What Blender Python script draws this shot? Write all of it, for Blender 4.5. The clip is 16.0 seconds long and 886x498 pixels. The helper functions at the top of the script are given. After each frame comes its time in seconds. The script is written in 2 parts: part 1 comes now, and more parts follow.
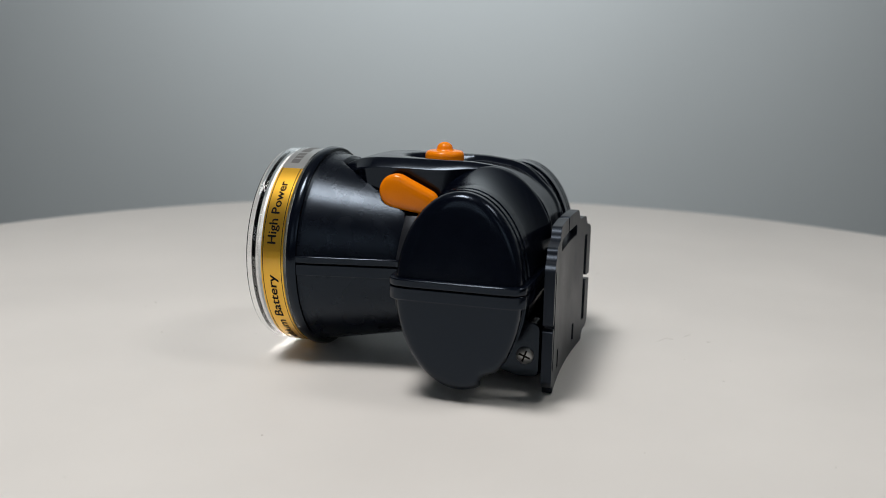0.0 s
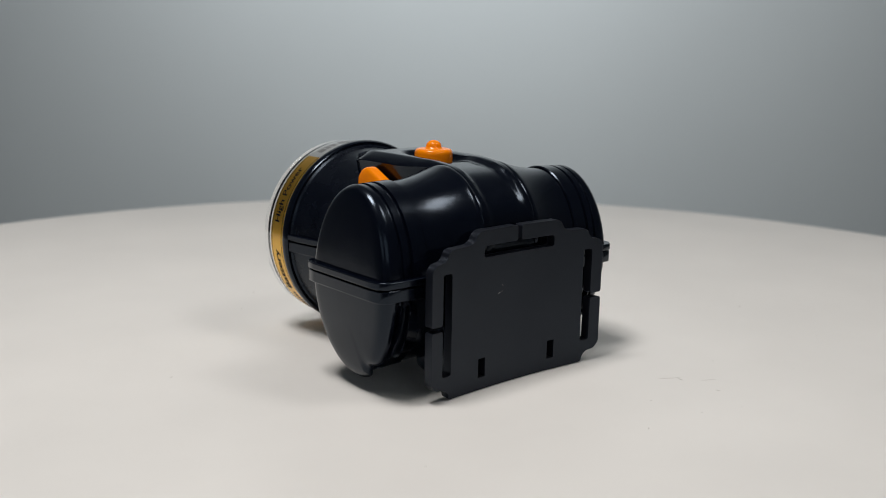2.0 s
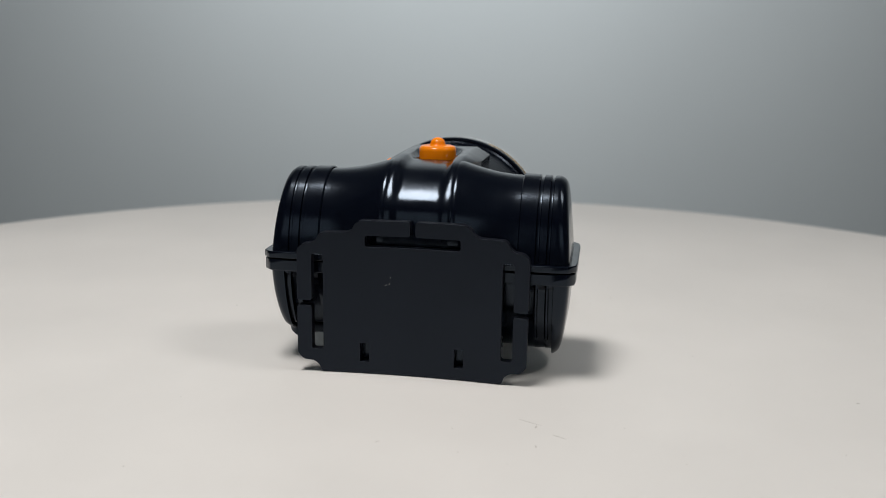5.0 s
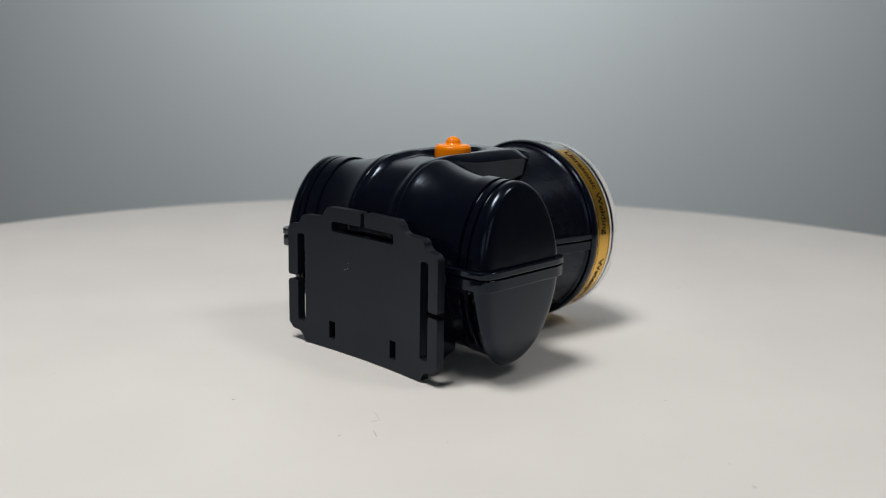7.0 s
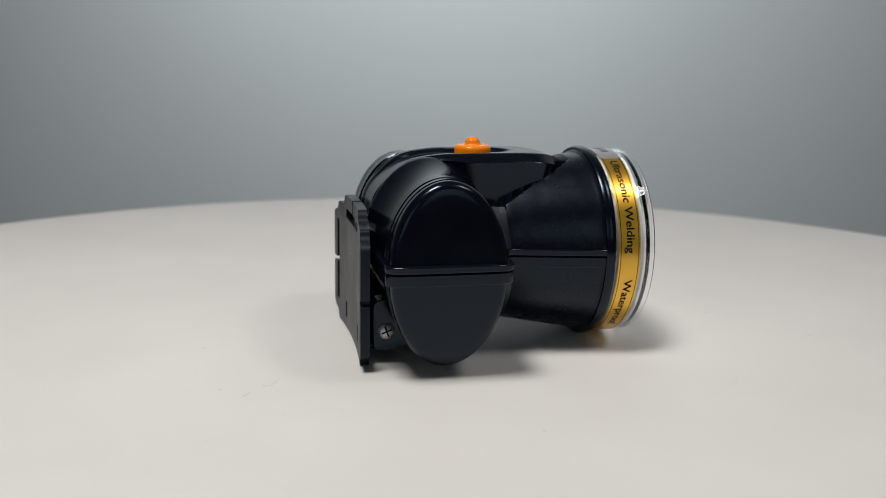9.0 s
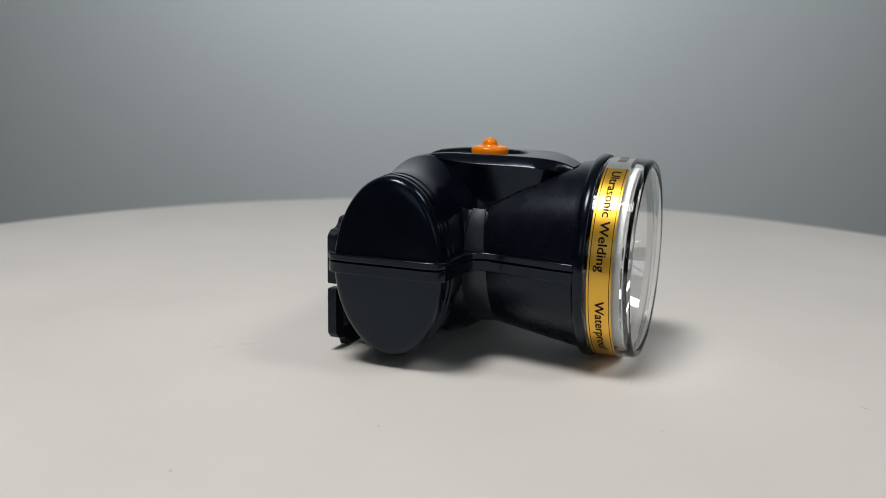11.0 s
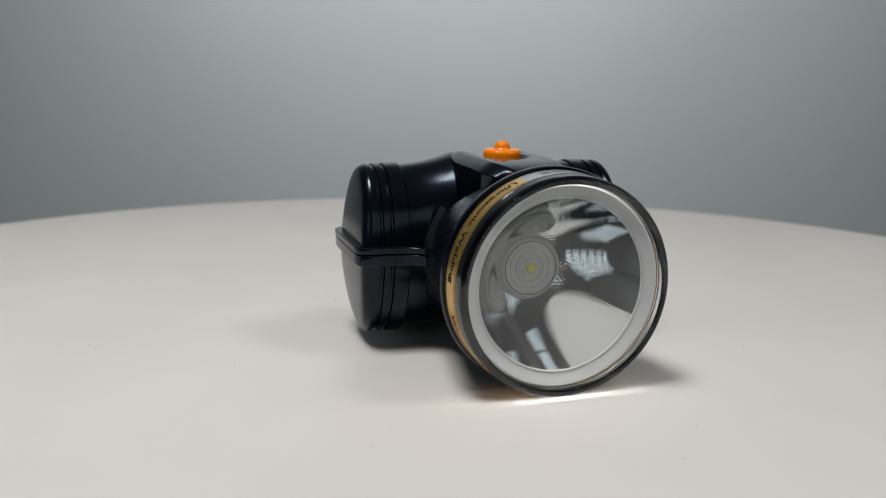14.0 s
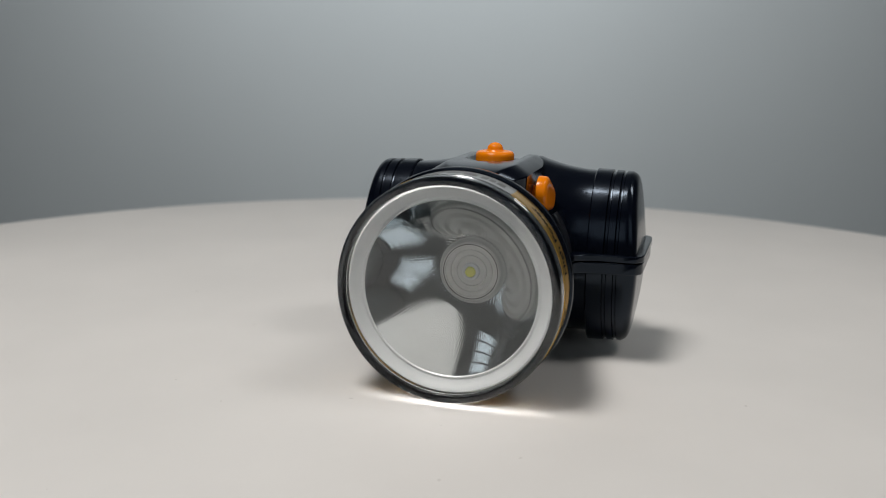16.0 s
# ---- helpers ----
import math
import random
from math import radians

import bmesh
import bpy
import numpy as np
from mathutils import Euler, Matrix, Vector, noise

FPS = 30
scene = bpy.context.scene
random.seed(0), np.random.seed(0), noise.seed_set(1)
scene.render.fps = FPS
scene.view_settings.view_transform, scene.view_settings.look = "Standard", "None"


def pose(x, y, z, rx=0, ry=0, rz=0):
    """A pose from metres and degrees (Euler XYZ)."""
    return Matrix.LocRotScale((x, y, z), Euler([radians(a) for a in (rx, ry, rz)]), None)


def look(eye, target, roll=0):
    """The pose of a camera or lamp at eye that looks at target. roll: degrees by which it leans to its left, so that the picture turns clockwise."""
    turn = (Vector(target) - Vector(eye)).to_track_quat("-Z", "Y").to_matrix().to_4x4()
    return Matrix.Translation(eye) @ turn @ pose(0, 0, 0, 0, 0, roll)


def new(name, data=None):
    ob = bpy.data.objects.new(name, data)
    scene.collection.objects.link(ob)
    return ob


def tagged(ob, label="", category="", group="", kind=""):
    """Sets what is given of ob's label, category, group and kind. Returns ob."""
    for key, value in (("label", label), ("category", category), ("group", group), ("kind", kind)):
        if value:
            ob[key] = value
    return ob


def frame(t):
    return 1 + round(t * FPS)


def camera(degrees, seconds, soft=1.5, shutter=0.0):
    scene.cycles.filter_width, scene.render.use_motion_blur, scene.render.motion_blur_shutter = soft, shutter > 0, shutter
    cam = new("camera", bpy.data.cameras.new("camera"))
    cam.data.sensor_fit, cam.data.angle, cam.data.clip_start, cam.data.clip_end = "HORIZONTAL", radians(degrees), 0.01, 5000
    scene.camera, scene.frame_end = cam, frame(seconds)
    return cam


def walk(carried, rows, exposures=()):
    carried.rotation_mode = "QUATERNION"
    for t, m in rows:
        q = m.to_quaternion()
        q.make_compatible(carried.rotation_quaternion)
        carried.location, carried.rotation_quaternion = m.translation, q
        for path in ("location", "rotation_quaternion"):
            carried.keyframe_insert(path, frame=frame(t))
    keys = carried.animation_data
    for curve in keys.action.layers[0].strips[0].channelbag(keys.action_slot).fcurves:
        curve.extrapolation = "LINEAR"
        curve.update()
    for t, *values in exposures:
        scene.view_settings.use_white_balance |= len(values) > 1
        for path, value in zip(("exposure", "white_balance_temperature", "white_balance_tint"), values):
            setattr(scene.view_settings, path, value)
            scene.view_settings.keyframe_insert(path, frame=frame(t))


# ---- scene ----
cam = camera(50.0, 16.0, soft=0.9)

# ---- camera: stands still over the near part of the turntable ----
AXIS_AHEAD = 0.340          # camera to turntable axis
EYE = Vector((0.0, -AXIS_AHEAD, 0.1085))
TURN, TILT, LEAN = radians(1.341), radians(-12.03), 1.07
AHEAD = Vector((-math.sin(TURN) * math.cos(TILT), math.cos(TURN) * math.cos(TILT), math.sin(TILT)))
still = look(EYE, EYE + AHEAD, LEAN)
cam.data.dof.use_dof, cam.data.dof.focus_distance, cam.data.dof.aperture_fstop = True, 0.315, 13.0
walk(cam, [(0.0, still), (16.0, still)], exposures=[(0.0, -0.07), (1.0, -0.02), (8.0, -0.02), (10.5, -0.10), (11.0, -0.16), (13.0, -0.10), (15.5, -0.20), (16.0, -0.21)])

# ---- light ----
world = bpy.data.worlds.new("room_air")
scene.world = world
world.use_nodes = True
world.node_tree.nodes["Background"].inputs[0].default_value = (0.75, 0.85, 1.0, 1)
world.node_tree.nodes["Background"].inputs[1].default_value = 0.05


def area_lamp(name, eye, target, size_x, size_y, watts, colour):
    data = bpy.data.lights.new(name, "AREA")
    data.shape, data.size, data.size_y = "RECTANGLE", size_x, size_y
    data.energy, data.color = watts, colour
    ob = new(name, data)
    ob.matrix_world = look(eye, target)
    return ob


area_lamp("ceiling_lamp", (-0.16, -0.15, 0.70), (0.0, -0.06, 0.0), 0.20, 0.18, 3.8, (1.0, 0.96, 0.925))
area_lamp("ceiling_lamp", (0.50, -0.10, 0.80), (0.0, -0.02, 0.0), 0.20, 0.20, 1.4, (1.0, 0.96, 0.92))
# added fill, unseen: lifts the middle of the north wall, no known fixture
area_lamp("added_wall_fill", (-0.04, 0.50, 0.66), (-0.04, 1.25, 0.46), 0.40, 0.25, 7.8, (0.95, 0.98, 1.0))

# ---- materials ----


def material(name, colour, rough, metal=0.0, vary=0.0, scale=60.0, bump=0.0, bump_scale=900.0, rough_vary=0.0, coat=0.0, spec=0.5, tint=(1, 1, 1)):
    m = bpy.data.materials.new(name)
    m.use_nodes = True
    nt = m.node_tree
    b = nt.nodes["Principled BSDF"]
    b.inputs["Metallic"].default_value = metal
    b.inputs["Roughness"].default_value = rough
    b.inputs["Base Color"].default_value = (*colour, 1)
    b.inputs["Coat Weight"].default_value = coat
    b.inputs["Specular IOR Level"].default_value = spec
    b.inputs["Specular Tint"].default_value = (*tint, 1)
    co = nt.nodes.new("ShaderNodeTexCoord")
    if vary or rough_vary:
        n = nt.nodes.new("ShaderNodeTexNoise")
        n.inputs["Scale"].default_value, n.inputs["Detail"].default_value = scale, 6
        nt.links.new(co.outputs["Object"], n.inputs["Vector"])
        if vary:
            r = nt.nodes.new("ShaderNodeMapRange")
            r.inputs["From Min"].default_value, r.inputs["From Max"].default_value = 0.3, 0.7
            r.inputs["To Min"].default_value, r.inputs["To Max"].default_value = 1 - vary, 1 + vary
            mix = nt.nodes.new("ShaderNodeVectorMath")
            mix.operation = "SCALE"
            mix.inputs[0].default_value = colour
            nt.links.new(n.outputs["Fac"], r.inputs["Value"])
            nt.links.new(r.outputs["Result"], mix.inputs["Scale"])
            nt.links.new(mix.outputs["Vector"], b.inputs["Base Color"])
        if rough_vary:
            r = nt.nodes.new("ShaderNodeMapRange")
            r.inputs["From Min"].default_value, r.inputs["From Max"].default_value = 0.3, 0.7
            r.inputs["To Min"].default_value, r.inputs["To Max"].default_value = rough - rough_vary, rough + rough_vary
            nt.links.new(n.outputs["Fac"], r.inputs["Value"])
            nt.links.new(r.outputs["Result"], b.inputs["Roughness"])
    if bump:
        n = nt.nodes.new("ShaderNodeTexNoise")
        n.inputs["Scale"].default_value, n.inputs["Detail"].default_value = bump_scale, 3
        k = nt.nodes.new("ShaderNodeBump")
        k.inputs["Strength"].default_value, k.inputs["Distance"].default_value = bump, 0.0003
        nt.links.new(co.outputs["Object"], n.inputs["Vector"])
        nt.links.new(n.outputs["Fac"], k.inputs["Height"])
        nt.links.new(k.outputs["Normal"], b.inputs["Normal"])
    return m


def clear_plastic(name, tint=(1, 1, 1)):
    m = bpy.data.materials.new(name)
    m.use_nodes = True
    b = m.node_tree.nodes["Principled BSDF"]
    b.inputs["Base Color"].default_value = (*tint, 1)
    b.inputs["Transmission Weight"].default_value = 1.0
    b.inputs["Roughness"].default_value = 0.0
    b.inputs["IOR"].default_value = 1.49
    return m


M_GLOSS = material("black_gloss_plastic", (0.0018, 0.0027, 0.0064), 0.17, bump=0.05, bump_scale=500, rough_vary=0.04, scale=90, spec=0.40, tint=(0.66, 0.81, 1.0))
M_SATIN = material("black_satin_plastic", (0.0020, 0.0028, 0.0062), 0.27, bump=0.10, bump_scale=1500, rough_vary=0.05, scale=120, spec=0.40, tint=(0.66, 0.81, 1.0))
M_TEXTURED = material("black_textured_plastic", (0.014, 0.015, 0.018), 0.34, bump=0.35, bump_scale=1800, rough_vary=0.06, scale=200, spec=0.6, tint=(0.8, 0.88, 1.0))
M_PLATE = material("black_plate_plastic", (0.0075, 0.0085, 0.0125), 0.40, bump=0.05, bump_scale=900, rough_vary=0.05, scale=60, spec=0.32, tint=(0.64, 0.79, 1.0))
M_ORANGE = material("orange_plastic", (1.0, 0.26, 0.0015), 0.20, bump=0.03, bump_scale=800, rough_vary=0.04, scale=200, spec=0.35)
M_GOLD = material("gold_foil", (0.88, 0.50, 0.055), 0.34, metal=0.95, vary=0.10, scale=35, bump=0.05, bump_scale=500, coat=0.6)
M_SILVER_FOIL = material("silver_foil", (0.36, 0.37, 0.37), 0.4, metal=0.5, vary=0.06, scale=40, coat=0.6)
M_INK = material("black_ink", (0.008, 0.007, 0.006), 0.6, spec=0.12)
M_GREY_INK = material("grey_ink", (0.12, 0.12, 0.12), 0.5)
M_MIRROR = material("mirror_chrome", (0.86, 0.88, 0.885), 0.015, metal=1.0)
M_TRIM = material("silver_white_plastic", (0.70, 0.72, 0.72), 0.36, metal=0.1, vary=0.03, scale=80)
M_HOLDER = material("grey_white_plastic", (0.62, 0.62, 0.60), 0.35, vary=0.04, scale=300)
M_LED = material("yellow_phosphor", (0.70, 0.70, 0.18), 0.45)
M_STEEL = material("screw_steel", (0.42, 0.42, 0.42), 0.32, metal=1.0, vary=0.15, scale=900)
M_CLEAR = clear_plastic("clear_acrylic", (0.985, 0.99, 0.99))
M_TABLE = material("white_laminate", (0.765, 0.75, 0.725), 0.55, vary=0.03, scale=14, bump=0.02, bump_scale=240, rough_vary=0.05, spec=0.14)
M_SPECK = material("dust_grey", (0.56, 0.54, 0.51), 0.8)
M_WALL = material("wall_paint_grey_blue", (0.52, 0.555, 0.565), 0.85, vary=0.025, scale=2.2, bump=0.05, bump_scale=90)
M_SIDE = material("wall_paint_slate", (0.26, 0.275, 0.285), 0.85, vary=0.04, scale=2.2, bump=0.05, bump_scale=90)
M_DAYLIGHT = bpy.data.materials.new("frosted_daylight_glass")
M_DAYLIGHT.use_nodes = True
M_DAYLIGHT.node_tree.nodes["Principled BSDF"].inputs["Base Color"].default_value = (0.6, 0.65, 0.67, 1)
M_DAYLIGHT.node_tree.nodes["Principled BSDF"].inputs["Emission Color"].default_value = (0.86, 0.95, 1.0, 1)
M_DAYLIGHT.node_tree.nodes["Principled BSDF"].inputs["Emission Strength"].default_value = 0.85
M_FRAME = material("dark_window_metal", (0.035, 0.04, 0.045), 0.45, metal=0.3, vary=0.1, scale=40)
M_FLOOR = material("floor_grey", (0.20, 0.20, 0.20), 0.6, vary=0.12, scale=5)
M_CEIL = material("ceiling_paint", (0.50, 0.52, 0.53), 0.9, vary=0.03, scale=3)

# ---- mesh helpers; shapes are drawn in millimetres ----
MM = 0.001


def part(name, bm, mat, parent=None, label="", sharp=35.0, bevel=0.0, unit=MM):
    bmesh.ops.recalc_face_normals(bm, faces=bm.faces[:])
    me = bpy.data.meshes.new(name)
    for v in bm.verts:
        v.co *= unit
    bm.to_mesh(me)
    bm.free()
    for p in me.polygons:
        p.use_smooth = True
    me.set_sharp_from_angle(angle=radians(sharp))
    me.materials.append(mat)
    ob = new(name, me)
    ob.parent = parent
    if bevel:
        mod = ob.modifiers.new("edge", "BEVEL")
        mod.width, mod.segments, mod.limit_method, mod.angle_limit = bevel * MM, 2, "ANGLE", radians(40)
        mod.harden_normals = False
    if label:
        tagged(ob, label=label)
    return ob


def loft(bm, rings, closed=True, caps=True):
    rows = [[bm.verts.new(p) for p in ring] for ring in rings]
    for a, b in zip(rows, rows[1:]):
        n = len(a)
        for i in range(n if closed else n - 1):
            j = (i + 1) % n
            bm.faces.new((a[i], a[j], b[j], b[i]))
    if caps:
        bm.faces.new(rows[0])
        bm.faces.new(rows[-1])
    return rows


def lathe(profile, centre=(0, 0, 0), axis="y", seg=128, closed=False):
    """A turned body: profile of (along, radius) round the axis through centre."""
    bm = bmesh.new()
    rows = []
    for a, r in profile:
        ring = []
        count = 1 if r < 1e-6 else seg
        for i in range(count):
            f = 2 * math.pi * i / seg
            c, s = r * math.cos(f), r * math.sin(f)
            p = {"y": (c, a, s), "z": (c, s, a), "x": (a, c, s)}[axis]
            ring.append(bm.verts.new(Vector(p) + Vector(centre)))
        rows.append(ring)
    pairs = list(zip(rows, rows[1:]))
    if closed:
        pairs.append((rows[-1], rows[0]))
    for a, b in pairs:
        if len(a) == 1 and len(b) == 1:
            continue
        for i in range(seg):
            j = (i + 1) % seg
            if len(a) == 1:
                bm.faces.new((a[0], b[j], b[i]))
            elif len(b) == 1:
                bm.faces.new((a[i], a[j], b[0]))
            else:
                bm.faces.new((a[i], a[j], b[j], b[i]))
    return bm


def prism(outline, low, high, place):
    """Extrude a closed outline of (u, v) from low to high; place(u, v, w) gives the point."""
    bm = bmesh.new()
    a = [bm.verts.new(place(u, v, low)) for u, v in outline]
    b = [bm.verts.new(place(u, v, high)) for u, v in outline]
    bm.faces.new(a)
    bm.faces.new(b)
    for i in range(len(a)):
        j = (i + 1) % len(a)
        bm.faces.new((a[i], a[j], b[j], b[i]))
    return bm


def smooth_step(a, b, x):
    t = min(1.0, max(0.0, (x - a) / (b - a)))
    return t * t * (3 - 2 * t)


def spline(points, step):
    """Points along a Catmull-Rom curve through the given ones."""
    pts = [Vector(p) for p in points]
    pts = [2 * pts[0] - pts[1]] + pts + [2 * pts[-1] - pts[-2]]
    out = []
    for i in range(1, len(pts) - 2):
        p0, p1, p2, p3 = pts[i - 1:i + 3]
        n = max(1, int((p2 - p1).length / step))
        for k in range(n):
            t = k / n
            out.append(0.5 * ((2 * p1) + (p2 - p0) * t + (2 * p0 - 5 * p1 + 4 * p2 - p3) * t * t + (3 * p1 - p0 - 3 * p2 + p3) * t ** 3))
    out.append(pts[-2])
    return out


def round_corners(outline, radius, steps=4):
    out = []
    n = len(outline)
    for i in range(n):
        p, a, b = Vector(outline[i]), Vector(outline[i - 1]), Vector(outline[(i + 1) % n])
        r = min(radius, 0.45 * (a - p).length, 0.45 * (b - p).length)
        s, e = p + (a - p).normalized() * r, p + (b - p).normalized() * r
        for k in range(steps + 1):
            t = k / steps
            out.append(tuple((1 - t) ** 2 * s + 2 * t * (1 - t) * p + t * t * e))
    return out


# ---- the room ----


def slab(name, x0, x1, y0, y1, z0, z1, mat, label, category):
    bm = bmesh.new()
    bmesh.ops.create_cube(bm, size=1.0)
    for v in bm.verts:
        v.co = Vector(((x0 + x1) / 2 + v.co.x * (x1 - x0), (y0 + y1) / 2 + v.co.y * (y1 - y0), (z0 + z1) / 2 + v.co.z * (z1 - z0)))
    return tagged(part(name, bm, mat, unit=1.0), label, category, kind="structure")


WEST, EAST, SOUTH, NORTH, LOW, HIGH = -1.7, 1.7, -1.9, 1.25, -0.80, 1.75
slab("floor", WEST - 0.1, EAST + 0.1, SOUTH - 0.1, NORTH + 0.1, LOW - 0.1, LOW, M_FLOOR, "plain grey floor below the turntable", "floor")
slab("ceiling", WEST - 0.1, EAST + 0.1, SOUTH - 0.1, NORTH + 0.1, HIGH, HIGH + 0.1, M_CEIL, "plain pale ceiling over the room", "ceiling")
slab("wall_north", WEST - 0.1, EAST + 0.1, NORTH, NORTH + 0.1, LOW, HIGH, M_WALL, "smooth grey-blue painted wall behind the turntable", "wall")


def boxes(name, spans, mat, parent=None, label=""):
    """One mesh of upright boxes, each (x0, x1, y0, y1, z0, z1) in metres."""
    bm = bmesh.new()
    for x0, x1, y0, y1, z0, z1 in spans:
        low, high = [[bm.verts.new((x, y, z)) for x, y in ((x0, y0), (x1, y0), (x1, y1), (x0, y1))] for z in (z0, z1)]
        bm.faces.new(low), bm.faces.new(high)
        for k in range(4):
            bm.faces.new((low[k], low[(k + 1) % 4], high[(k + 1) % 4], high[k]))
    return part(name, bm, mat, parent, label, unit=1.0)


WINDOWS = [(-1.50, -0.35, 0.40, 1.30, 2, 9), (0.35, 1.60, 0.45, 1.50, 5, 6)]      # x from, x to, sill, head, columns, rows


def build_south():
    spans, x = [], WEST - 0.1
    for x0, x1, z0, z1, _, _ in WINDOWS:
        spans += [(x, x0, SOUTH - 0.1, SOUTH, LOW, HIGH), (x0, x1, SOUTH - 0.1, SOUTH, LOW, z0), (x0, x1, SOUTH - 0.1, SOUTH, z1, HIGH)]
        x = x1
    spans.append((x, EAST + 0.1, SOUTH - 0.1, SOUTH, LOW, HIGH))
    tagged(boxes("wall_south", spans, M_SIDE), "slate grey painted wall with two windows", "wall", kind="structure")
    for k, (x0, x1, z0, z1, columns, rows) in enumerate(WINDOWS):
        window = tagged(new("window_%d" % (k + 1)), "window with dark metal bars and frosted panes", "window", kind="structure")
        edge = 0.035
        boxes("window_frame", [(x0, x0 + edge, SOUTH - 0.08, SOUTH + 0.01, z0, z1), (x1 - edge, x1, SOUTH - 0.08, SOUTH + 0.01, z0, z1),
                               (x0 + edge, x1 - edge, SOUTH - 0.08, SOUTH + 0.01, z0, z0 + edge), (x0 + edge, x1 - edge, SOUTH - 0.08, SOUTH + 0.01, z1 - edge, z1)], M_FRAME, window)
        boxes("pane", [(x0 + edge, x1 - edge, SOUTH - 0.075, SOUTH - 0.065, z0 + edge, z1 - edge)], M_DAYLIGHT, window)
        for i in range(1, columns):
            x = x0 + (x1 - x0) * i / columns
            boxes("upright_bar", [(x - 0.014, x + 0.014, SOUTH - 0.06, SOUTH - 0.03, z0 + edge, z1 - edge)], M_FRAME, window)
        for i in range(1, rows):
            z = z0 + (z1 - z0) * i / rows
            boxes("cross_bar", [(x0 + edge, x1 - edge, SOUTH - 0.028, SOUTH - 0.01, z - 0.013, z + 0.013)], M_FRAME, window)


build_south()
slab("wall_west", WEST - 0.1, WEST, SOUTH, NORTH, LOW, HIGH, M_SIDE, "smooth slate painted side wall", "wall")
slab("wall_east", EAST, EAST + 0.1, SOUTH, NORTH, LOW, HIGH, M_SIDE, "smooth slate painted side wall", "wall")

# ---- the turntable ----
DISC = 358.0


def build_turntable():
    top = tagged(new("turntable"), "round white laminate turntable, slowly turning, with faint scuffs", "turntable")
    prof = [(0, 0), (0, 60), (0, 120), (0, 200), (0, 280), (0, DISC - 12), (-0.6, DISC - 7.2), (-2.8, DISC - 2.8), (-6.4, DISC - 0.6), (-10, DISC),
            (-16, DISC), (-18, DISC - 1), (-19, DISC - 4), (-19, 0)]
    part("disc", lathe(prof, axis="z", seg=192), M_TABLE, top, "white satin laminate disc")
    part("hub", lathe([(-19.2, 0), (-19.2, 90), (-40, 90), (-40, 0)], axis="z", seg=64), M_PLATE, top)
    return top


turntable = build_turntable()
stand = new("turntable_stand")
tagged(stand, "plain black column stand under the turntable", "stand")
part("column", lathe([(-40.2, 0), (-40.2, 70), (-780, 70), (-780, 0)], axis="z", seg=48), M_SATIN, stand)
part("foot", lathe([(-780, 0), (-780, 220), (-800, 230), (-800, 0)], axis="z", seg=64), M_SATIN, stand)

# dust and scuffs that lie on the disc and turn with it: place, length, width, heading
rng = random.Random(7)
SPIN = radians(75)
MARKS = [(-10, -94, 1.6, 0.5, 40), (40, -80, 6, 0.35, -30), (31, -71, 9, 0.25, -28), (132, -33, 1.5, 1.1, 0), (-101, 31, 1.3, 0.7, 15),
         (84, 4, 1.2, 0.6, 70), (-25, 112, 1.1, 0.9, 0), (18, 66, 1.6, 0.6, 10), (-42, 92, 1.2, 0.6, 30), (11, 138, 4.0, 0.4, 60),
         (34, -88, 2.2, 0.5, 100), (33, -74, 3.0, 0.6, 80)]
MARKS = [(x * math.cos(SPIN) - y * math.sin(SPIN), x * math.sin(SPIN) + y * math.cos(SPIN), a, b, h + 75) for x, y, a, b, h in MARKS]
for _ in range(34):
    a, r = rng.uniform(0, 2 * math.pi), rng.uniform(70, 300)
    MARKS.append((r * math.cos(a), r * math.sin(a), rng.uniform(0.4, 1.0), rng.uniform(0.2, 0.5), rng.uniform(0, 180)))


def build_marks():
    bm = bmesh.new()
    for x, y, length, width, heading in MARKS:
        c, s = math.cos(radians(heading)), math.sin(radians(heading))
        ring = []
        for k in range(8):
            f = 2 * math.pi * k / 8
            u, v = length / 2 * math.cos(f) * rng.uniform(0.75, 1.1), width / 2 * math.sin(f) * rng.uniform(0.7, 1.2)
            ring.append((x + c * u - s * v, y + s * u + c * v))
        low = [bm.verts.new((px, py, -0.02)) for px, py in ring]
        high = [bm.verts.new((x + (px - x) * 0.7, y + (py - y) * 0.7, 0.06)) for px, py in ring]
        bm.faces.new(high)
        for i in range(8):
            j = (i + 1) % 8
            bm.faces.new((low[i], low[j], high[j], high[i]))
    return tagged(part("dust", bm, M_SPECK, turntable, "fine grey dust and scuffs on the white disc"), kind="stuff")


build_marks()

# ---- the headlamp; its own x runs to its right, y to its front ----
ZC = 36.3                    # height of the reflector's axis and of the seam
lamp = tagged(new("headlamp"), "black plastic headlamp with gold band and orange buttons on the turntable", "headlamp")

# battery barrel: oval section, lying across
BY, BA, BB, BLOW = -14.2, 20.0, 30.0, 32.4


def barrel_ring(x, shrink=0.0, grow=0.0, square=0.0, tuck=0.0, seg=112):
    ring = []
    for i in range(seg):
        f = 2 * math.pi * i / seg
        c, s = math.cos(f), math.sin(f)
        up = smooth_step(-0.25, 0.55, s)
        k = 1.0
        if c > 0 and s > 0:
            k += square * math.sin(2 * f) ** 2
        k -= tuck * smooth_step(-0.2, -0.6, s)
        a, b = BA + shrink + grow * up, (BB if s > 0 else BLOW) + shrink + grow * up
        ring.append((x, BY + a * c * k, ZC + b * s * k))
    return ring


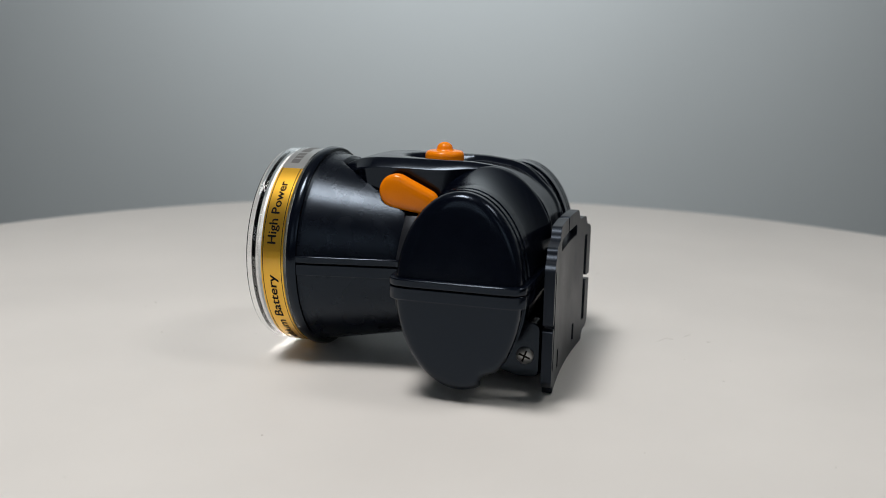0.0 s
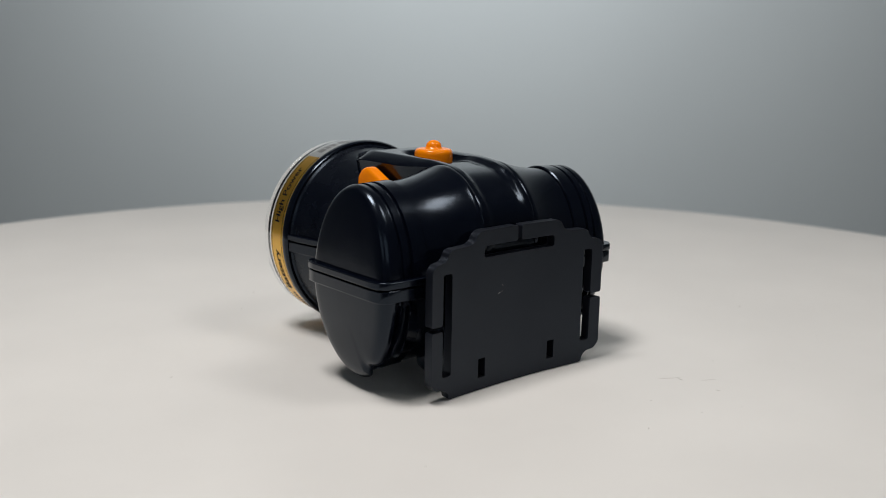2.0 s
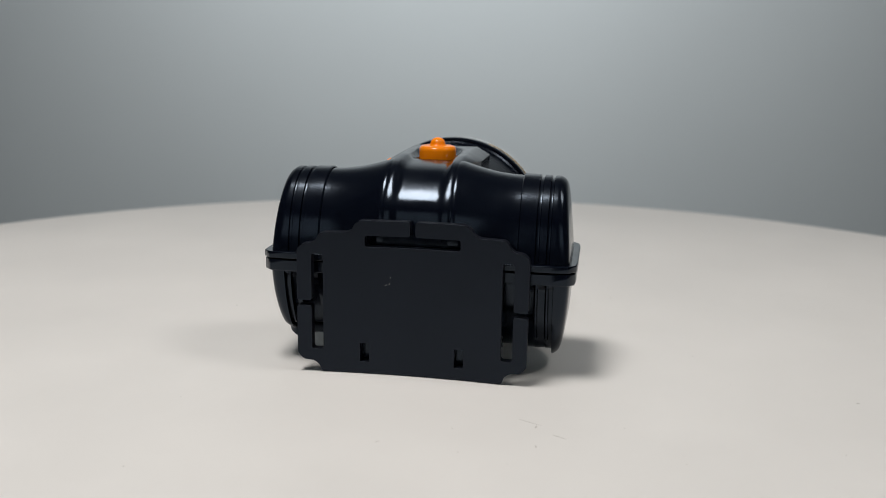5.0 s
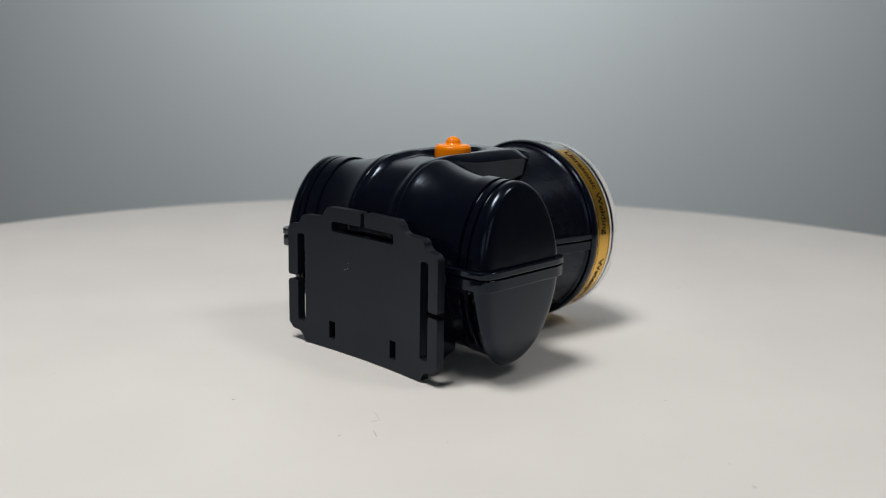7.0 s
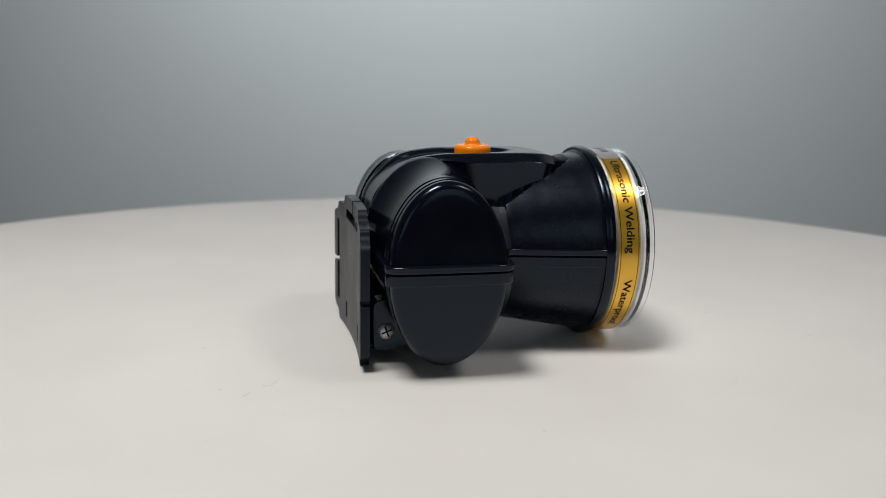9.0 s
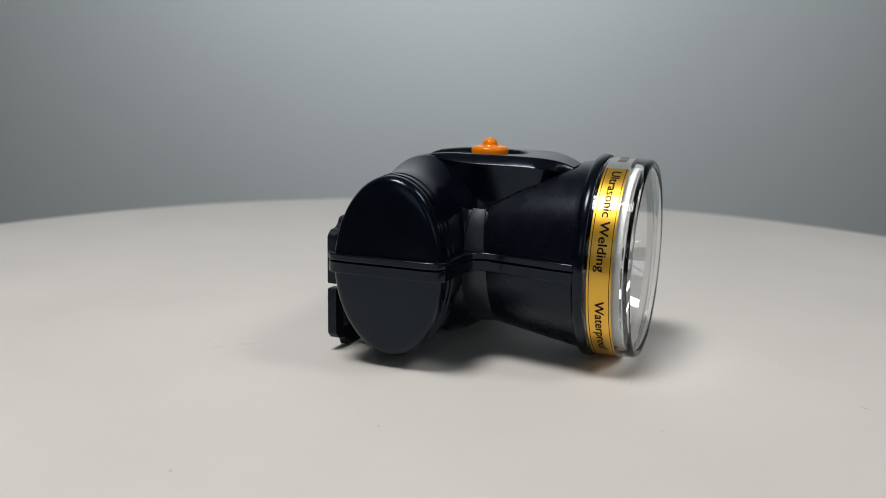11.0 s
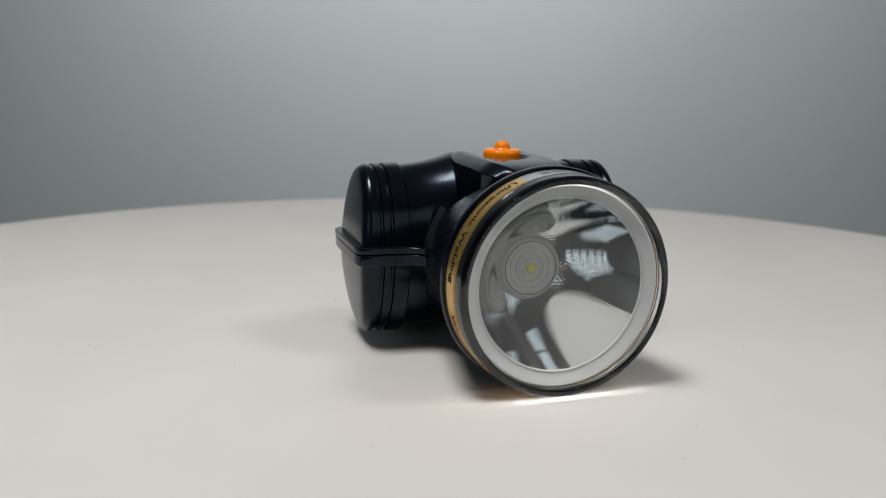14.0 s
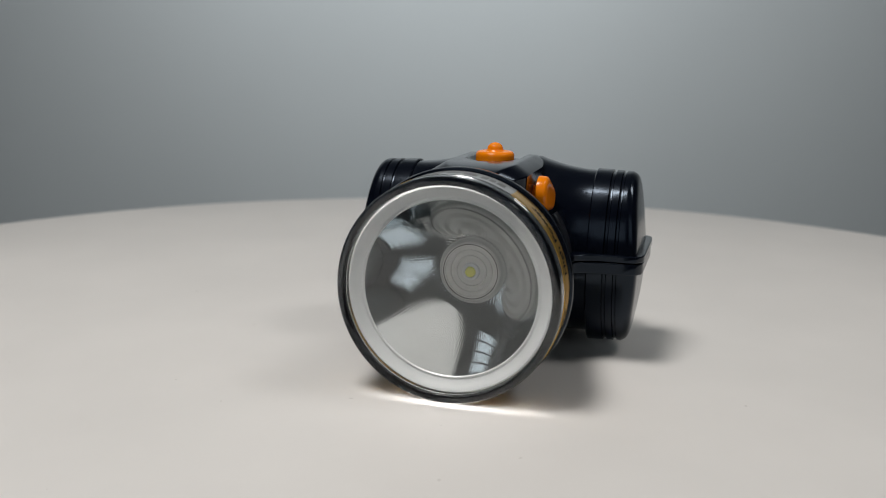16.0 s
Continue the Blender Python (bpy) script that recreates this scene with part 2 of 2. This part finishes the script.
def cap_ring(x, upper, front, back, notch, seg=160):
    """A section of an end cap: its inset above the seam, below it at the front and at the back, and the notch that clears the hinge."""
    ring = []
    for i in range(seg):
        f = 2 * math.pi * i / seg
        c, s = math.cos(f), math.sin(f)
        foot = smooth_step(-0.70, -0.84, s) if x < 45 else 0.0        # the ribs run out before the foot
        lower = back + (min(back, -1.8) - back) * foot
        lower += (front - lower) * smooth_step(-0.1, 0.25, c)
        inset = lower + (upper - lower) * smooth_step(-0.20, -0.10, s)
        k = 1.0
        if s < 0:
            k -= notch * smooth_step(-0.34, -0.40, c) * smooth_step(-0.68, -0.44, c)
        ring.append((x, BY + (BA + inset) * c * k, ZC + ((BB if s > 0 else BLOW) + inset) * s * k))
    return ring


def build_barrel():
    bm = bmesh.new()
    rings = []
    for i in range(-34, 35):
        x = float(i)
        g = min(1.0, max(0.0, (35.0 - abs(x)) / 22.5)) ** 2.0 * (1 - 0.55 * smooth_step(12, 7, abs(x)))
        rings.append(barrel_ring(x, -0.25, 4.1 * g, 0.02 * smooth_step(30, 15, abs(x)), 0.075))
    loft(bm, rings)
    part("battery_barrel", bm, M_GLOSS, lamp, "glossy black oval barrel")
    # along, inset above the seam, inset below it, where two thin ribs stand in a wide recess
    prof = [(33.6, 0.05, -2.0), (34.0, 0.45, -2.0), (39.3, 0.3, -2.0), (39.6, -0.58, -1.8), (40.0, -0.62, -0.1), (40.5, -0.58, -0.1), (40.8, 0.15, -1.8),
            (43.0, 0.15, -2.1), (43.3, -0.58, -1.8), (43.6, -0.62, -0.1), (44.1, -0.58, -0.1), (44.4, 0.0, -1.8), (45.6, 0.0, -1.8), (45.9, 0.0, -0.2),
            (47.4, 0.0, 0.0), (48.6, -0.2, -0.12), (49.5, -0.5, -0.45), (50.2, -0.95, -0.95), (50.7, -1.7, -1.7), (51.0, -2.9, -2.9), (51.15, -4.6, -4.6),
            (51.25, -8.0, -8.0), (51.35, -12.0, -12.0), (51.4, -16.0, -16.0)]
    for side in (-1, 1):
        bm = bmesh.new()
        rings = []
        for x, upper, lower in prof:
            lean = smooth_step(44.5, 50.0, x)           # the end face leans inward above and below the seam
            rings.append([(side * (px - lean * (2.5 * (pz - ZC) / 30.0 if pz > ZC else 2.9 * ((pz - ZC) / 30.0) ** 2)), py, pz) for px, py, pz in cap_ring(x, upper, max(upper, lower) if x < 45 and upper > -0.4 else min(upper, 0.0), lower, 0.07 if side < 0 else 0.0)])
        face = loft(bm, rings, caps=False)[-1]
        n = len(face)
        for i in range(-n // 4, n // 4):            # the end face is closed in level strips, front edge to back edge
            strip = [face[i], face[i + 1], face[(n // 2 - i - 1) % n], face[(n // 2 - i) % n]]
            bm.faces.new(list(dict.fromkeys(strip)))
        part("end_cap", bm, M_GLOSS, lamp, "ribbed black end cap")


build_barrel()

# reflector housing: a cone from the waist to the flange


def build_housing():
    stations = [(-6.0, 34.0), (0.0, 31.6), (5.0, 28.5), (5.2, 28.35), (8.5, 28.1), (12.2, 27.85), (12.4, 27.9)] + [(float(y), 27.6 + (y - 10.4) * 0.1835) for y in range(13, 45)]
    stations += [(44.9, 34.0), (45.6, 34.6), (46.0, 35.2), (46.2, 31.0)]
    bm = bmesh.new()
    rings = []
    for y, r in stations:
        ring = []
        lip = 54.0 - 36.0 * max(0.0, y - 9.0) / 28.0          # the pocket beside the saddle ends at this angle from the top
        for i in range(360):
            f = radians(i)
            away = abs(math.degrees(math.atan2(math.sin(f), math.cos(f))))
            k = 1.0 - 0.34 * smooth_step(lip, lip - 2.5, away) * smooth_step(40, 34, y)
            ring.append((r * k * math.sin(f), y, ZC + r * k * math.cos(f)))
        rings.append(ring)
    loft(bm, rings, caps=False)
    part("reflector_housing", bm, M_SATIN, lamp, "satin black conical housing", sharp=9)
    # textured flat strips down both sides of the waist, wider towards the foot
    for side in (-1, 1):
        bm = bmesh.new()
        rings = []
        for k in range(31):
            f = 53.0 + 92.0 * k / 30
            wide = smooth_step(50, 110, f)
            s, c = side * math.sin(radians(f)), math.cos(radians(f))
            y0, y1 = 6.6 - 2.0 * wide, 11.4 + 2.4 * wide
            rings.append([(r * s, y, ZC + r * c) for y, r in ((y0, 26.5), (y0, 28.75), (y0 + 0.3, 28.85), (y1 - 0.3, 28.45), (y1, 28.35), (y1, 26.5))])
        loft(bm, rings)
        part("waist_strip", bm, M_TEXTURED, lamp, "textured black strip at the waist", sharp=30)
    prof = [(45.6, 34.0), (45.6, 35.6), (46.3, 36.1), (48.2, 36.2), (48.9, 35.9), (49.1, 35.0), (49.1, 30), (45.6, 30)]
    part("flange", lathe(prof, (0, 0, ZC), closed=True), M_GLOSS, lamp)


build_housing()

# top saddle: runs up the back, over the top, and ends above the cone
SADDLE = [(-36.0, 40), (-35.6, 48), (-33.8, 56), (-29.0, 62.4), (-21, 68.7), (-10, 70.9), (0, 71.2), (10, 71.3), (20, 71.3), (27, 71.0), (33, 69.9), (38, 68.0)]


def build_saddle():
    bm = bmesh.new()
    path = spline([(0, y, z) for y, z in SADDLE], 1.1)
    rings = []
    for i, p in enumerate(path):
        a, b = path[max(0, i - 1)], path[min(len(path) - 1, i + 1)]
        t = (b - a).normalized()
        n = Vector((0, -t.z, t.y))
        y = p.y
        w = 12.6 + 4.0 * smooth_step(-24, 6, y) - 8.0 * smooth_step(27, 39.5, y) ** 1.3
        wt = 11.2 + 0.6 * smooth_step(-25, 0, y) - 5.5 * smooth_step(24, 39.5, y)
        e = 1.3 + 1.4 * smooth_step(-16, 6, y)
        deep = 9 + 16 * smooth_step(-22, 0, y) - 11 * smooth_step(14, 28, y)
        prof = [(-w + 0.6, -deep), (-w + 0.1, -e - 0.9), (-w, -e - 0.4), (-w + 0.25, -e)]
        prof += [(-wt - 0.9, -0.45), (-wt - 0.3, -0.12)]
        m = 22
        for k in range(m + 1):
            u = -wt + 2 * wt * k / m
            q = (u / 9.2) ** 2 + (max(0.0, y - 5.0) / 15.0) ** 2
            prof.append((u, -(0.5 + 1.2 * smooth_step(-34, -18, y) + 0.9 * smooth_step(-8, 1, y)) * smooth_step(1.0, 0.5, q)))
        prof += [(wt + 0.3, -0.12), (wt + 0.9, -0.45), (w - 0.25, -e), (w, -e - 0.4), (w - 0.1, -e - 0.9), (w - 0.6, -deep)]
        rings.append([tuple(Vector((u, p.y, p.z)) + n * d) for u, d in prof])
    loft(bm, rings)
    part("top_saddle", bm, M_GLOSS, lamp, "glossy black saddle over the top", sharp=28)


build_saddle()

# seam rims: where the upper and lower shells meet, all round
SEAM = [(0, -36.0), (44, -36.2), (50.4, -35.6), (52.9, -33), (53.3, -28), (53.3, 0.5), (52.8, 4.6), (50.8, 7.0), (46, 7.6), (39, 7.8), (34.5, 8.6), (31.0, 10.4), (29.6, 13.0), (31.0, 20), (34.8, 40), (35.6, 45.8)]


def build_seam():
    for name, low, high, inset in (("upper_rim", 37.3, 39.6, 0.0), ("lower_rim", 33.0, 36.95, 0.3)):
        half = [(x - inset if x else 0.0, y + (inset if x < 45 and y < 0 else 0)) for x, y in SEAM]
        line = [(-x, y) for x, y in reversed(half[1:])] + half
        bm = bmesh.new()
        rings = []
        for i, p in enumerate(line):
            a, b = Vector(line[max(0, i - 1)]), Vector(line[min(len(line) - 1, i + 1)])
            t = (b - a).normalized()
            q = Vector(p) + Vector((-t.y, t.x)) * 6.5
            rings.append([(p[0], p[1], low), (p[0], p[1], high), (q.x, q.y, high), (q.x, q.y, low)])
        loft(bm, rings)
        part(name, bm, M_GLOSS, lamp, bevel=0.35, sharp=50)


build_seam()

# mounting plate with strap slots
HALF_PLATE = [(30.6, 0.3), (31.2, 2.6), (33.0, 4.0), (36.6, 4.4), (38.6, 6.6), (38.6, 23.2), (33.8, 23.2), (33.8, 8.1), (29.9, 8.1), (29.9, 40.9),
              (33.8, 40.9), (33.8, 24.9), (38.6, 24.9), (38.6, 42.4), (36.8, 44.2), (33.6, 44.6), (32.0, 46.0), (31.6, 47.4), (30.2, 48.2), (22.4, 48.4),
              (20.4, 49.2), (19.4, 51.2), (17.6, 52.5), (0.9, 52.6), (0.9, 47.5), (15.9, 47.5), (15.9, 43.8)]


def build_plate():
    bm = bmesh.new()
    left = [(-x, z) for x, z in reversed(HALF_PLATE)]
    loops = [round_corners(HALF_PLATE + left, 0.9, 3)]
    for s in (-1, 1):
        loops.append([(s * 14.4, 4.3), (s * 17.5, 4.3), (s * 17.5, 10.7), (s * 14.4, 10.7)])
    edges = []
    for lp in loops:
        vs = [bm.verts.new((x, 0, z)) for x, z in lp]
        for i in range(len(vs)):
            edges.append(bm.edges.new((vs[i], vs[(i + 1) % len(vs)])))
    bmesh.ops.triangle_fill(bm, use_beauty=True, use_dissolve=False, edges=edges)
    for k in range(-36, 37, 4):
        bmesh.ops.bisect_plane(bm, geom=bm.verts[:] + bm.edges[:] + bm.faces[:], plane_co=(k, 0, 0), plane_no=(1, 0, 0))
    res = bmesh.ops.extrude_face_region(bm, geom=bm.faces[:])
    bmesh.ops.translate(bm, vec=(0, 3.3, 0), verts=[v for v in res["geom"] if isinstance(v, bmesh.types.BMVert)])
    for v in bm.verts:
        v.co.y += -39.7 - 2.3 * (v.co.x / 38.0) ** 2
    part("mounting_plate", bm, M_PLATE, lamp, "black slotted plate for a head strap", sharp=40, bevel=0.45)


build_plate()


def build_scuffs():
    bm = bmesh.new()
    for x, z, length, turn in ((-7.3, 33.7, 0.5, 70), (-8.8, 31.2, 0.9, 20), (-7.6, 31.6, 0.5, 100)):
        c, n = math.cos(radians(turn)), math.sin(radians(turn))
        back = -39.73 - 2.3 * (x / 38.0) ** 2
        ring = [(-length / 2, -0.03), (0, -0.06), (length / 2, -0.02), (length / 2, 0.03), (0, 0.05), (-length / 2, 0.02)]
        a = [bm.verts.new((x + c * u - n * v, back, z + n * u + c * v)) for u, v in ring]
        b = [bm.verts.new((x + c * u - n * v, back + 0.1, z + n * u + c * v)) for u, v in ring]
        bm.faces.new(a), bm.faces.new(b)
        for i in range(6):
            bm.faces.new((a[i], a[(i + 1) % 6], b[(i + 1) % 6], b[i]))
    tagged(part("scuff", bm, M_SPECK, lamp, "pale scratches on the black plate"), kind="stuff")


build_scuffs()


def build_hinge():
    outline = round_corners([(-36.4, 5.0), (-36.4, 22.0), (-29, 24), (-22, 18), (-22, 6.5), (-30, 4.2)], 2.0)
    block = round_corners([(-36.4, 3.4), (-36.4, 15.0), (-20, 15.0), (-20, 6.0), (-28, 3.6)], 1.2)
    part("hinge_block", prism(block, -21.5, 21.5, lambda u, v, w: (w, u, v)), M_GLOSS, lamp, bevel=0.4)
    for x0, x1 in ((-28.5, -21), (21, 28.5)):
        arm = part("hinge_arm", prism(outline, x0, x1, lambda u, v, w: (w, u, v)), M_GLOSS, lamp, bevel=0.4)
        out = x0 if x0 < 0 else x1
        s = -1 if x0 < 0 else 1
        part("screw", lathe([(out - s * 1.0, 0), (out - s * 1.0, 2.9), (out + s * 0.3, 2.9), (out + s * 0.9, 2.0), (out + s * 0.9, 0)], (0, -31.6, 11.6), "x", 32), M_STEEL, arm, "steel cross-head screw")
        # no recess is cut: raised black bars stand in for the shade inside it
        bm = bmesh.new()
        for turn in (20, 110):
            c, n = math.cos(radians(turn)), math.sin(radians(turn))
            ring = [(-2.0, -0.3), (2.0, -0.3), (2.0, 0.3), (-2.0, 0.3)]
            a = [bm.verts.new((out + s * 0.5, -31.6 + c * u - n * v, 11.6 + n * u + c * v)) for u, v in ring]
            b = [bm.verts.new((out + s * (1.0 + 0.02 * (turn > 50)), -31.6 + c * u - n * v, 11.6 + n * u + c * v)) for u, v in ring]
            bm.faces.new(a), bm.faces.new(b)
            for i in range(4):
                bm.faces.new((a[i], a[(i + 1) % 4], b[(i + 1) % 4], b[i]))
        part("slot_shade", bm, M_INK, arm)


build_hinge()

# orange push button with its small dome, and the orange lever


def build_controls():
    y = 4.9
    prof = [(66.0, 0), (66.0, 6.6), (69.2, 6.75), (71.6, 6.75), (72.4, 6.6), (73.0, 6.1), (73.25, 5.4), (73.3, 2.0), (73.3, 0)]
    button = part("push_button", lathe(prof, (0, y, 0), "z", 64), M_ORANGE, lamp, "round orange push button")
    dome = [(73.0, 3.5), (73.35, 3.2), (73.6, 2.95)] + [(73.9 + 2.3 * math.sin(radians(a)), 2.75 * math.cos(radians(a))) for a in range(0, 90, 10)] + [(76.2, 0)]
    part("dome", lathe(dome, (0, y, 0), "z", 40), M_ORANGE, button)
    (y1, z1, r1), (y2, z2, r2) = (15.8, 61.0, 5.8), (5.4, 57.8, 4.2)
    d = math.atan2(z2 - z1, y2 - y1)
    gap = math.acos((r1 - r2) / math.hypot(y2 - y1, z2 - z1))
    bm = bmesh.new()
    rings = []
    for x, off in ((-12.0, -3.2), (-17.7, -3.2), (-17.8, -0.5), (-18.1, 0.0), (-20.0, 0.0), (-20.8, -0.25), (-21.3, -0.8), (-21.55, -1.6), (-21.65, -3.0)):
        ring = []
        for k in range(25):
            f = d + gap + (2 * math.pi - 2 * gap) * k / 24
            ring.append((x, y1 + (r1 + off) * math.cos(f), z1 + (r1 + off) * math.sin(f)))
        for k in range(17):
            f = d - gap + 2 * gap * k / 16
            ring.append((x, y2 + (r2 + off) * math.cos(f), z2 + (r2 + off) * math.sin(f)))
        rings.append(ring)
    loft(bm, rings)
    part("lever", bm, M_ORANGE, lamp, "orange drop-shaped plastic lever")


build_controls()

# label band round the clear cover: gold, with a silver stretch on top


def band(name, a0, a1, y0, y1, r, thick, mat, label=""):
    bm = bmesh.new()
    n = max(4, int(abs(a1 - a0) / 3))
    rings = []
    for k in range(n + 1):
        a = radians(a0 + (a1 - a0) * k / n)
        s, c = math.sin(a), math.cos(a)
        rings.append([((r - e) * s, y, ZC + (r - e) * c) for y, e in ((y0, 0), (y1, 0), (y1, thick), (y0, thick))])
    loft(bm, rings)
    return part(name, bm, mat, lamp, label)


LABEL_R = 35.24
gold = band("label_band", 21, 329, 50.3, 58.4, LABEL_R, 0.12, M_GOLD, "gold foil label band with black lettering")
silver = band("label_top", -31, 21, 50.3, 58.4, LABEL_R, 0.12, M_SILVER_FOIL, "silver foil stretch of the label")
for y0, y1 in ((50.9, 51.15), (57.6, 57.85)):
    band("label_line", 21, 329, y0, y1, LABEL_R + 0.03, 0.1, M_INK)


def lettering(text, a0, a1, y0, tall, mat, parent):
    """Letters bent round the band from angle a0 to a1, their feet at y0."""
    data = bpy.data.curves.new("lettering", "FONT")
    data.body, data.size, data.resolution_u = text, 1.0, 3
    ob = bpy.data.objects.new("lettering", data)
    scene.collection.objects.link(ob)
    deps = bpy.context.evaluated_depsgraph_get()
    flat = bpy.data.meshes.new_from_object(ob.evaluated_get(deps))
    bpy.data.objects.remove(ob)
    bm = bmesh.new()
    xs = [v.co.x for v in flat.vertices]
    lo, hi = min(xs), max(xs)
    for k, (dx, dy) in enumerate(((-0.02, 0.0), (0.02, 0.0), (0.0, 0.015), (0.0, -0.015))):     # four passes make the strokes bold
        first = len(bm.verts)
        bm.from_mesh(flat)
        bm.verts.ensure_lookup_table()
        for v in bm.verts[first:]:
            a = radians(a0 + (a1 - a0) * (v.co.x + dx - lo) / (hi - lo))
            r = LABEL_R + 0.07 + 0.008 * k
            v.co = Vector((r * math.sin(a), y0 + (v.co.y + dy) * tall, ZC + r * math.cos(a)))
    bmesh.ops.triangulate(bm, faces=bm.faces[:])
    me = bpy.data.meshes.new("lettering")
    for v in bm.verts:
        v.co *= MM
    bm.to_mesh(me)
    bm.free()
    me.materials.append(mat)
    done = new("lettering", me)
    done.parent = parent
    return done


lettering("Ultrasonic Welding", 24.6, 87.0, 53.2, 4.3, M_INK, gold)
lettering("Waterproof", 103.5, 143.0, 53.2, 4.3, M_INK, gold)
lettering("High Power", -79.0, -42.0, 53.2, 4.3, M_INK, gold)
lettering("Lithium Battery", -155.0, -96.5, 53.2, 4.3, M_INK, gold)
# mark on the silver stretch: plain bars
for a0, a1 in ((-26, -21.5), (-20.5, -17.5), (-16.5, -13), (-11, -4), (-2, 4), (6, 11)):
    band("mark", a0, a1, 53.2, 56.2, LABEL_R + 0.05, 0.1, M_GREY_INK)

# clear cover, trim ring, reflector and light source


def build_front():
    cover = [(49.3, 35.1), (62.6, 35.1), (63.5, 34.95), (64.2, 34.5), (64.5, 33.9), (64.4, 33.0), (64.0, 32.55), (63.4, 32.5), (49.3, 32.5)]
    ob = part("clear_cover", lathe(cover, (0, 0, ZC), closed=True), M_CLEAR, lamp, "clear acrylic lens cover", sharp=30)
    ob.visible_shadow = False
    pane = part("lens_pane", lathe([(61.3, 0), (61.3, 32.3), (61.5, 32.4), (62.6, 32.4), (62.8, 32.3), (62.8, 0)], (0, 0, ZC)), M_CLEAR, ob, "flat clear acrylic pane", sharp=30)
    pane.visible_shadow = False
    trim = [(50.0, 32.3), (60.0, 32.3), (60.5, 32.1), (60.7, 31.7), (60.5, 31.2), (59.7, 30.3), (59.0, 29.2), (58.7, 28.5), (58.9, 27.8), (58.5, 27.45), (57.4, 27.4), (56.6, 29.0), (50.0, 32.0)]
    part("trim_ring", lathe(trim, (0, 0, ZC), closed=True), M_TRIM, lamp, "pale silver trim ring")
    seg, rows = 1080, 72
    bm = bmesh.new()
    rings = []
    for j in range(rows + 1):
        r = 9.6 + (27.45 - 9.6) * j / rows
        ring = []
        dim = smooth_step(13.6, 12.2, r)
        for i in range(seg):
            f = 2 * math.pi * i / seg
            row = (r - 9.6) / 0.8
            bumpy = math.cos(54 * f + math.pi * math.floor(row)) * math.cos(math.pi * (row - math.floor(row) - 0.5))
            flute = math.cos(180 * f) * smooth_step(12.4, 14, r) * smooth_step(27, 19, r)
            rr = r + 0.05 * dim * bumpy + 0.0042 * flute
            ring.append((rr * math.cos(f), 28.75 + r * r / 25.3, ZC + rr * math.sin(f)))
        rings.append(ring)
    loft(bm, rings, caps=False)
    part("reflector", bm, M_MIRROR, lamp, "polished chrome parabolic reflector with dimpled inner ring", sharp=80)
    hold = [(32.6, 9.9), (34.3, 9.75), (34.7, 9.5), (34.7, 8.7), (34.1, 8.5), (34.1, 7.4), (34.5, 7.2), (34.5, 6.9), (33.9, 6.7), (33.7, 5.4), (34.2, 5.2), (34.2, 4.9),
            (33.6, 4.7), (33.6, 0), (30.5, 0), (30.5, 9.9)]
    holder = part("led_holder", lathe(hold, (0, -0.8, ZC)), M_HOLDER, lamp, "grey white stepped holder", sharp=25)
    chip = [(33.7, 0), (33.7, 1.7), (35.2, 1.7)] + [(35.2 + 0.9 * math.sin(radians(a)), 1.7 * math.cos(radians(a))) for a in range(15, 90, 15)] + [(36.1, 0)]
    part("led", lathe(chip, (0, -0.8, ZC), seg=24), M_LED, holder, "yellow phosphor light source, unlit")
    gasket = [(34.2, 9.0), (34.85, 9.05), (34.85, 9.3), (34.2, 9.35)]
    part("gasket", lathe(gasket, (0, -0.8, ZC), closed=True), M_GREY_INK, holder, "thin grey ring")
    ring = [(33.5, 1.8), (35.0, 1.85), (35.3, 2.2), (35.0, 2.8), (33.5, 3.0)]
    part("bezel", lathe(ring, (0, -0.8, ZC), seg=40, closed=True), M_TRIM, holder)


build_front()

# ---- what turns: the disc and, with it, the lamp ----
TURNS = [(0, 0.0), (0.5, -8.38), (1, -16.8), (1.5, -25.07), (2, -33.2), (2.5, -41.42), (3, -49.73), (3.5, -58.1), (4, -66.43), (4.5, -74.78), (5, -83.2), (5.5,
         -91.7), (6, -100.25), (6.5, -108.8), (7, -117.33), (7.5, -125.83), (8, -134.25), (8.5, -142.57), (9, -150.85), (9.5, -159.12), (10, -167.4),
         (10.5, -175.72), (11, -184.2), (11.5, -192.82), (12, -201.45), (12.5, -210.0), (13, -218.47), (13.5, -226.97), (14, -235.55), (14.5,
         -244.29), (15, -252.95), (15.5, -261.6), (16, -270.2)]
LAMP_YAW, LAMP_X, LAMP_Y = 75.0, -0.01145, 0.0


def motions():
    walk(turntable, [(t, pose(0, 0, 0, 0, 0, a)) for t, a in TURNS])
    walk(lamp, [(t, pose(0, 0, 0, 0, 0, a + LAMP_YAW) @ pose(LAMP_X, LAMP_Y, 0.0, 0, -0.05, 0)) for t, a in TURNS])


motions()
